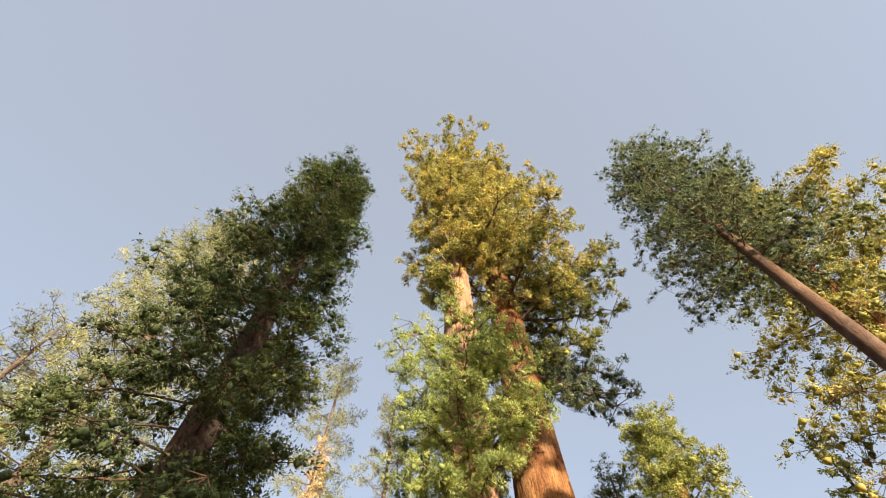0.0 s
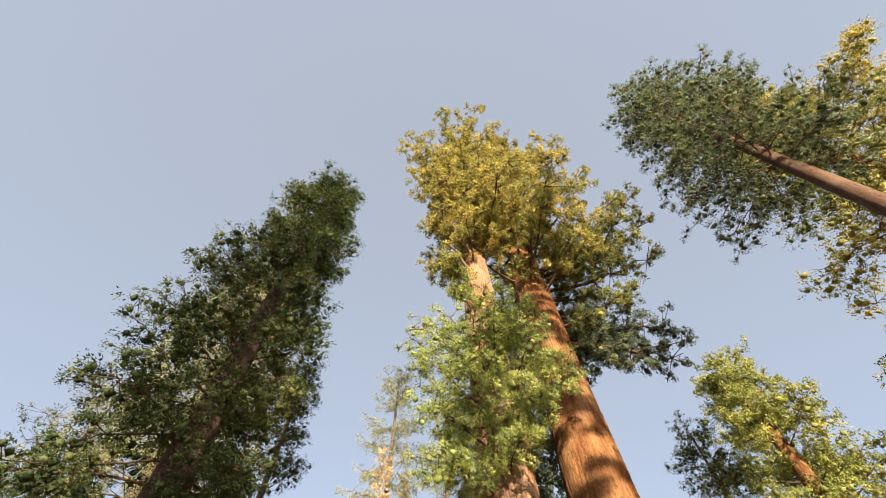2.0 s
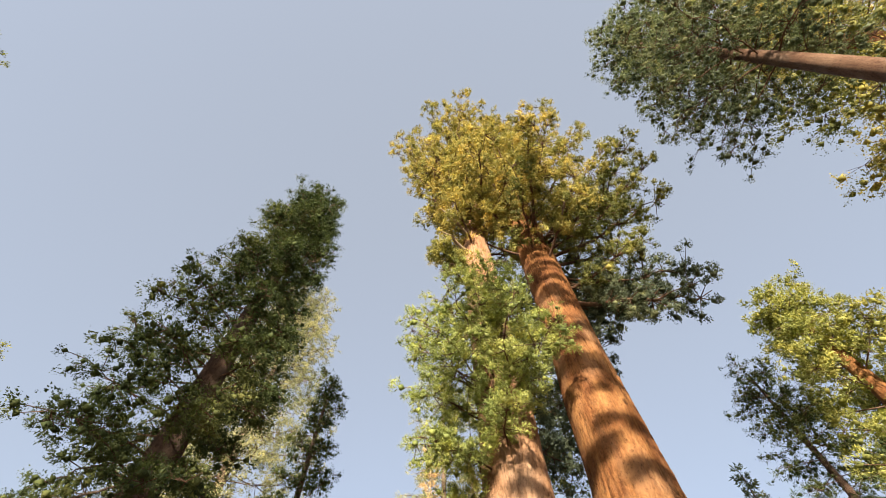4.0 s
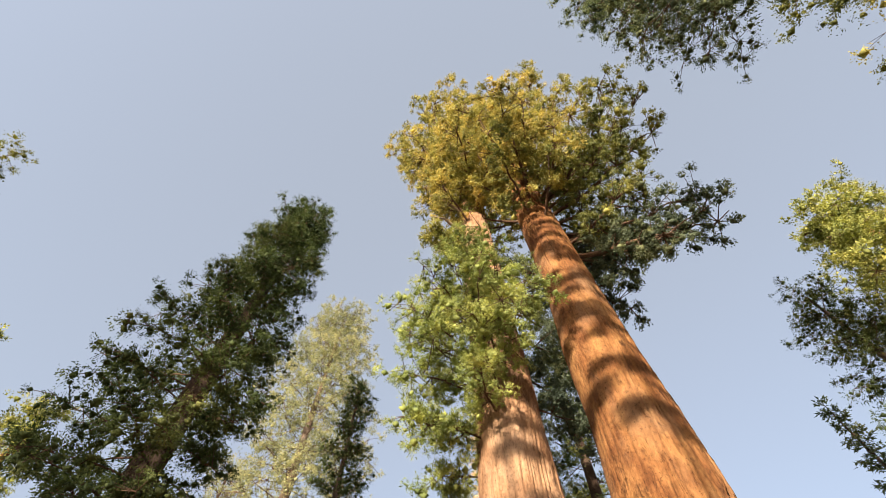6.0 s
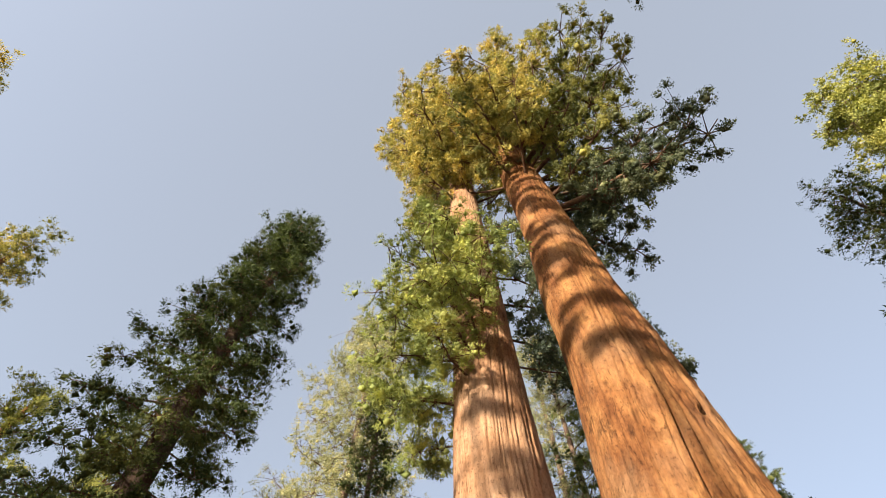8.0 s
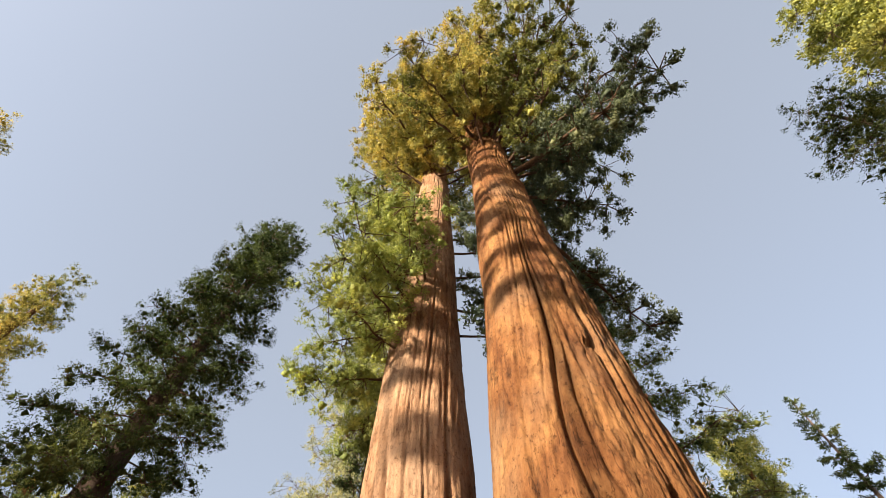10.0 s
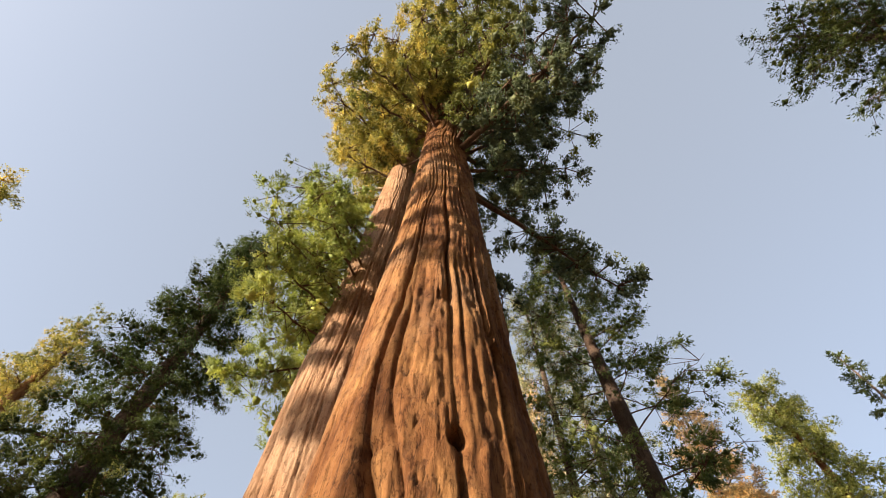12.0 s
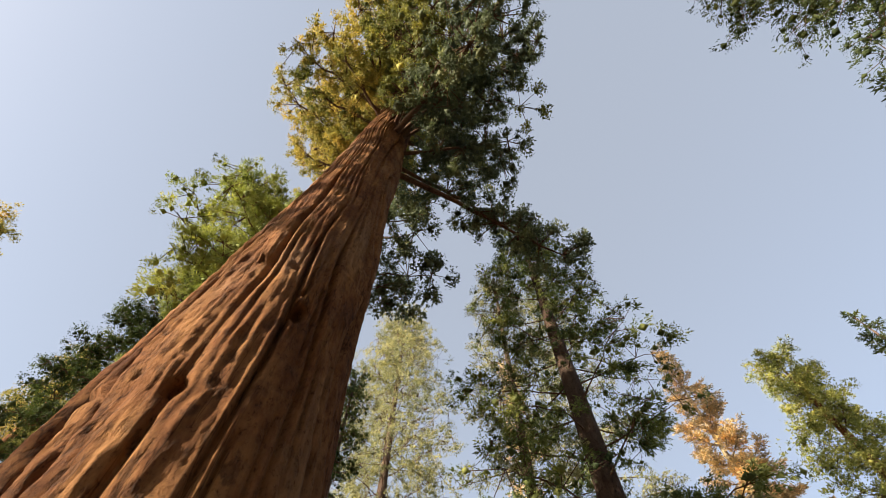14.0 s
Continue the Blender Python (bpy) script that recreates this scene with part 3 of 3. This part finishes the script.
    # crown
    for k in range(38):
        h = 45 + 42 * (k / 38) ** 1.1
        u = (h - 41) / 48
        az = -80 + k * 137.5 + rng.uniform(-20, 20)
        ln = (8.6 - 4.6 * u ** 1.3) * rng.uniform(0.75, 1.1)
        if (az + 180) % 360 < 85 and h < 56:
            ln *= 0.65
        limb(h, az, ln, rng.uniform(2, 5), 0.22 - 0.12 * u, rng.uniform(1.7, 2.4), GOLD_LEAF, lobes=3)


great_sequoia_right()
great_sequoia_left()


def far_sequoia(seed, x, y, height, crown_base, radius, r0, label, leaf, limbs=40, leaf2=None, bits=5, fuzz=130, puff=1.3, puffs=6, lobes=3, name="sequoia", category="sequoia tree", bark_mat=RED_BARK, side=None, droop=0.0, slim=1.0, lean=(0, 0), full=(1.7, 2.6), bare=0.2, flat=0.65, thin=0.6, brush=0.25, taper=0.65, low=1.0, **look_of):
    rng = np.random.default_rng(seed)
    tree = thing(name, x, y, label, category)
    prof = ((-1, r0 * 1.6), (3, r0 * 1.2), (8, r0), (height * 0.5, r0 * 0.72), (height * 0.8, r0 * 0.4), (height, 0.1))
    part("trunk", *fluted_trunk(seed, height, prof, 14, 0.08 * r0, 56, 80, lean=lean), bark_mat, tree)
    for k in range(limbs):
        h = crown_base + (height - crown_base) * (k / limbs) ** 1.0
        u = (h - crown_base) / (height - crown_base)
        az = radians(k * 137.5 + rng.uniform(-20, 20))
        ln = radius * (1 - taper * u ** 1.5) * (low + (1 - low) * min(1, 2.2 * u)) * rng.uniform(0.7, 1.1)
        if side is not None:
            ln *= 1 + (1 - u) * (0.4 * math.cos(az - side) - 0.26)
        r = np.interp(h, [a for a, _ in prof], [b for _, b in prof]) * 0.7
        sequoia_limb(rng, tree, (r * math.cos(az) + lean[0] * h, r * math.sin(az) + lean[1] * h, h), az, ln, rng.uniform(0, 4) * (0.4 + 0.6 * u) - droop * (1 - 0.7 * u), (0.2 - 0.1 * u) * slim, rng.uniform(*full) * radius / 9,
                     leaf2 if leaf2 and rng.uniform() < 0.4 else leaf, lobes=lobes, puffs=puffs, puff=puff, bits=bits, fuzz=fuzz, bare=bare, flat=flat, thin=thin, brush=brush, **look_of)
    return tree


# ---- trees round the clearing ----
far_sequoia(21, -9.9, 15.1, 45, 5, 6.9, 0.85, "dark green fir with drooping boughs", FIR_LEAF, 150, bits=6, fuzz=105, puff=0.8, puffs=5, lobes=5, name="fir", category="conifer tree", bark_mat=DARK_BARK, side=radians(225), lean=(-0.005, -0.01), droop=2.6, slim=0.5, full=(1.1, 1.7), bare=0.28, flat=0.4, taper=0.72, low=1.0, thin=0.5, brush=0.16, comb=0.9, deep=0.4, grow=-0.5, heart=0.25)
far_sequoia(22, 32.5, 22, 72, 40, 10.6, 0.9, "tall grey green fir with a red-brown trunk", GREY_LEAF, 84, bits=5, fuzz=100, puff=0.95, puffs=6, lobes=5, name="fir", category="conifer tree", bark_mat=LIMB_BARK, side=radians(205), droop=2.5, slim=0.6, full=(1.4, 2.1), flat=0.45, taper=0.55, thin=0.38, brush=0.2, comb=0.9, deep=0.4, grow=-0.3, heart=0.3)
golden = far_sequoia(23, 54.5, 33.8, 85, 14, 16.2, 2.4, "golden giant sequoia with a broad crown", GOLD_LEAF, 96, OLIVE_LEAF, puff=1.7, puffs=9, fuzz=80, heart=0.3, brush=0.17)
for h, az, ln, rise in ((67, -62, 16.5, 7), (62, -50, 15.5, 6), (57, -68, 15.5, 5), (52, -56, 15, 4), (46, -64, 15, 3)):
    sequoia_limb(np.random.default_rng(h), golden, (0, 0, h), radians(az), ln, rise, 0.2, 2.4, GOLD_LEAF, lobes=4, puffs=12, puff=1.5, fuzz=105, heart=0.32, brush=0.17, bare=0.35)
far_sequoia(24, 31.5, 55.2, 47.5, 8, 9.2, 1.6, "yellow green sequoia lit from the side", LIME_LEAF, 64, None, puff=1.25, puffs=9, fuzz=110, heart=0.26, brush=0.2)
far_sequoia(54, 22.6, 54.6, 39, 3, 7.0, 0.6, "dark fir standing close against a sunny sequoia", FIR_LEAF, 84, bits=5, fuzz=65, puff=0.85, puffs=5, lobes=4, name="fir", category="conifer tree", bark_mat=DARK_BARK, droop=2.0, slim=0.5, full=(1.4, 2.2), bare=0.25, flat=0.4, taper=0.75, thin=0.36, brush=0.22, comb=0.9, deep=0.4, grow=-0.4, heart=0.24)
far_sequoia(42, -39, 28, 37, 8, 8, 0.6, "pale conifer with straggling boughs", PALE_LEAF, 50, bits=4, fuzz=36, puff=0.6, puffs=4, lobes=5, name="pine", category="conifer tree", bark_mat=FIR_BARK, droop=1.5, slim=0.6, bare=0.3, thin=0.35, brush=0.26, heart=0.15)
far_sequoia(25, -36, 34.5, 71, 16, 11.6, 0.8, "pale straw-coloured thinning conifer", PALE_LEAF, 110, bits=5, fuzz=100, puff=1.05, puffs=6, lobes=4, name="pine", category="conifer tree", bark_mat=FIR_BARK, droop=0.5, slim=0.6, bare=0.3, thin=0.42, brush=0.22, heart=0.2)
far_sequoia(26, -17.8, 30.3, 36.5, 5, 4.2, 0.45, "young dark fir with a sunlit tip", FIR_LEAF, 84, bits=5, fuzz=65, puff=0.7, puffs=4, lobes=4, name="fir", category="conifer tree", bark_mat=FIR_BARK, droop=1.2, slim=0.5, full=(1.4, 2.2), bare=0.25, flat=0.4, taper=0.75, thin=0.36, brush=0.22, comb=0.9, deep=0.4, grow=-0.4, heart=0.24)
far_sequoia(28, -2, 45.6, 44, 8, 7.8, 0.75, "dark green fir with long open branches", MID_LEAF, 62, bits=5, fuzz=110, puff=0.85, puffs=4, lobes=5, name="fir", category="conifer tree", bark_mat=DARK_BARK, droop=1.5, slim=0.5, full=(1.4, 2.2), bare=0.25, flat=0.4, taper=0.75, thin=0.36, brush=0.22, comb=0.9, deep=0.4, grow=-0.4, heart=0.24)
far_sequoia(29, -6, 43.2, 41, 8, 4.6, 0.4, "thin pale grey green fir", PALE_LEAF, 60, bits=5, fuzz=60, puff=0.75, puffs=4, lobes=4, name="fir", category="conifer tree", bark_mat=FIR_BARK, droop=1.0, slim=0.5, full=(1.4, 2.2), bare=0.25, flat=0.4, taper=0.75, thin=0.36, brush=0.25, comb=0.9, deep=0.4, grow=-0.4, heart=0.15)
conifer(30, "dead_pine", -22, 73, 54, 12, 8.0, "dead conifer with rusty needles", RUST_LEAF, PALE_BARK, 0.6, 100, sprays=420, spray=0.55, category="dead tree", wild=1.6)
far_sequoia(31, -27.7, 101, 63, 12, 9.6, 1.2, "yellow green sequoia in full sun", LIME_LEAF, 56, puff=1.6, puffs=8, fuzz=80, heart=0.2, brush=0.2)
conifer(32, "fir", -16.6, 109, 64, 12, 9.5, "dark fir beyond a sunny sequoia", FIR_LEAF, FIR_BARK, 0.7, 80, sprays=260, spray=0.8)
far_sequoia(33, -51.0, -24.8, 68.5, 14, 8.8, 2.0, "golden sequoia with a rounded crown", GOLD_LEAF, 64, OLIVE_LEAF, fuzz=95, heart=0.26, brush=0.2)
far_sequoia(43, -58.5, -32.5, 66, 18, 9.0, 1.9, "golden brown sequoia beside a taller one", OLIVE_LEAF, 46, GOLD_LEAF, fuzz=95, heart=0.26, brush=0.2)
far_sequoia(34, -52.5, 8.0, 40, 8, 6.6, 1.3, "yellow green sequoia beyond a dark fir", OLIVE_LEAF, 40, LIME_LEAF, fuzz=95, heart=0.26, brush=0.2)
far_sequoia(40, -56.0, -6.6, 49, 10, 7.4, 1.5, "young yellow green sequoia on the clearing's far side", LIME_LEAF, 36, OLIVE_LEAF, fuzz=95, heart=0.26, brush=0.2)
far_sequoia(41, -41, 32, 29, 6, 5, 1.0, "small sunny sequoia under taller trees", LIME_LEAF, 20, fuzz=95, heart=0.2, brush=0.2)
far_sequoia(35, -22, -32.9, 66, 36, 6, 1.8, "tall golden sequoia seen against the sun", GOLD_LEAF, 30, fuzz=80, heart=0.2, brush=0.2)
conifer(36, "fir", 17.7, 69.5, 38, 6, 6, "young fir with bluish green needles", GREY_LEAF, FIR_BARK, 0.5, 70, sprays=260, spray=0.7)
conifer(37, "fir", 48, 48, 41, 6, 6, "sunny green young fir", LIME_LEAF, FIR_BARK, 0.5, 70, sprays=260, spray=0.7)
far_sequoia(38, -17, 53.7, 59, 10, 8.0, 0.6, "pale green fir behind the sequoias", PALE_LEAF, 54, bits=5, fuzz=55, puff=1.0, puffs=5, lobes=4, name="fir", category="conifer tree", bark_mat=FIR_BARK, droop=1.0, slim=0.5, full=(1.4, 2.2), bare=0.25, flat=0.4, taper=0.75, thin=0.36, brush=0.25, comb=0.9, deep=0.4, grow=-0.4, heart=0.15)
conifer(39, "dead_pine", -14.5, 46, 38, 8, 2.2, "slender dry golden spire", RUST_LEAF, PALE_BARK, 0.3, 60, sprays=300, spray=0.5, category="dead tree")

# ---- unseen trees beside the clearing, placed to throw their shade across it ----
conifer(51, "fir", 4.5, -24.4, 52, 10, 7, "dense fir at the sunny side of the clearing", FIR_LEAF, FIR_BARK, 0.8, 90, sprays=150, spray=0.85, shape=0.45)
conifer(52, "fir", 27.6, -20.2, 66, 33, 6, "open fir with few layered boughs", FIR_LEAF, FIR_BARK, 0.16, 54, sprays=450, spray=0.8, shape=0.3, gaps=0.4)
conifer(53, "fir", 20.7, -23.3, 52, 23, 5.5, "slim fir with few boughs", FIR_LEAF, FIR_BARK, 0.16, 24, sprays=450, spray=0.8, shape=0.3, gaps=0.4)


# ---- unseen woods added to close the clearing and cut low sky light ----
def woods():
    rng = np.random.default_rng(77)
    meshes = []
    for k in range(300):
        a = k * 2.39996
        r = rng.uniform(95, 150)
        x, y = 5 + r * math.cos(a), 25 + r * math.sin(a)
        h = r * rng.uniform(0.2, 0.27)
        w = h * rng.uniform(0.13, 0.2)
        meshes.append((np.array([[x - 0.4, y, -0.5], [x + 0.2, y + 0.35, -0.5], [x + 0.2, y - 0.35, -0.5], [x, y, h * 0.9]]), np.array([[0, 1, 3], [1, 2, 3], [2, 0, 3]])))
        for tier in range(7):
            z = h * (0.08 + 0.125 * tier)
            rt = w * (1 - tier / 7.6)
            n = 11
            ang = np.linspace(0, 2 * np.pi, n, endpoint=False) + rng.uniform(0, 1)
            rr = rt * rng.uniform(0.55, 1.15, n)
            ring = np.stack([x + rr * np.cos(ang), y + rr * np.sin(ang), z + rng.normal(size=n) * 0.035 * h], -1)
            v = np.concatenate([ring, [[x, y, min(h, z + 0.26 * h)]]])
            i = np.arange(n)
            meshes.append((v, np.stack([i, (i + 1) % n, np.full(n, n)], -1)))
    v, f = joined(meshes)
    me = bpy.data.meshes.new("unseen_woods")
    me.from_pydata(v.tolist(), [], f.tolist())
    me.materials.append(FIR_LEAF)
    tagged(new("unseen_woods", me), "unseen dark conifer woods closing the clearing against low sky light", "woods", kind="stuff")


woods()
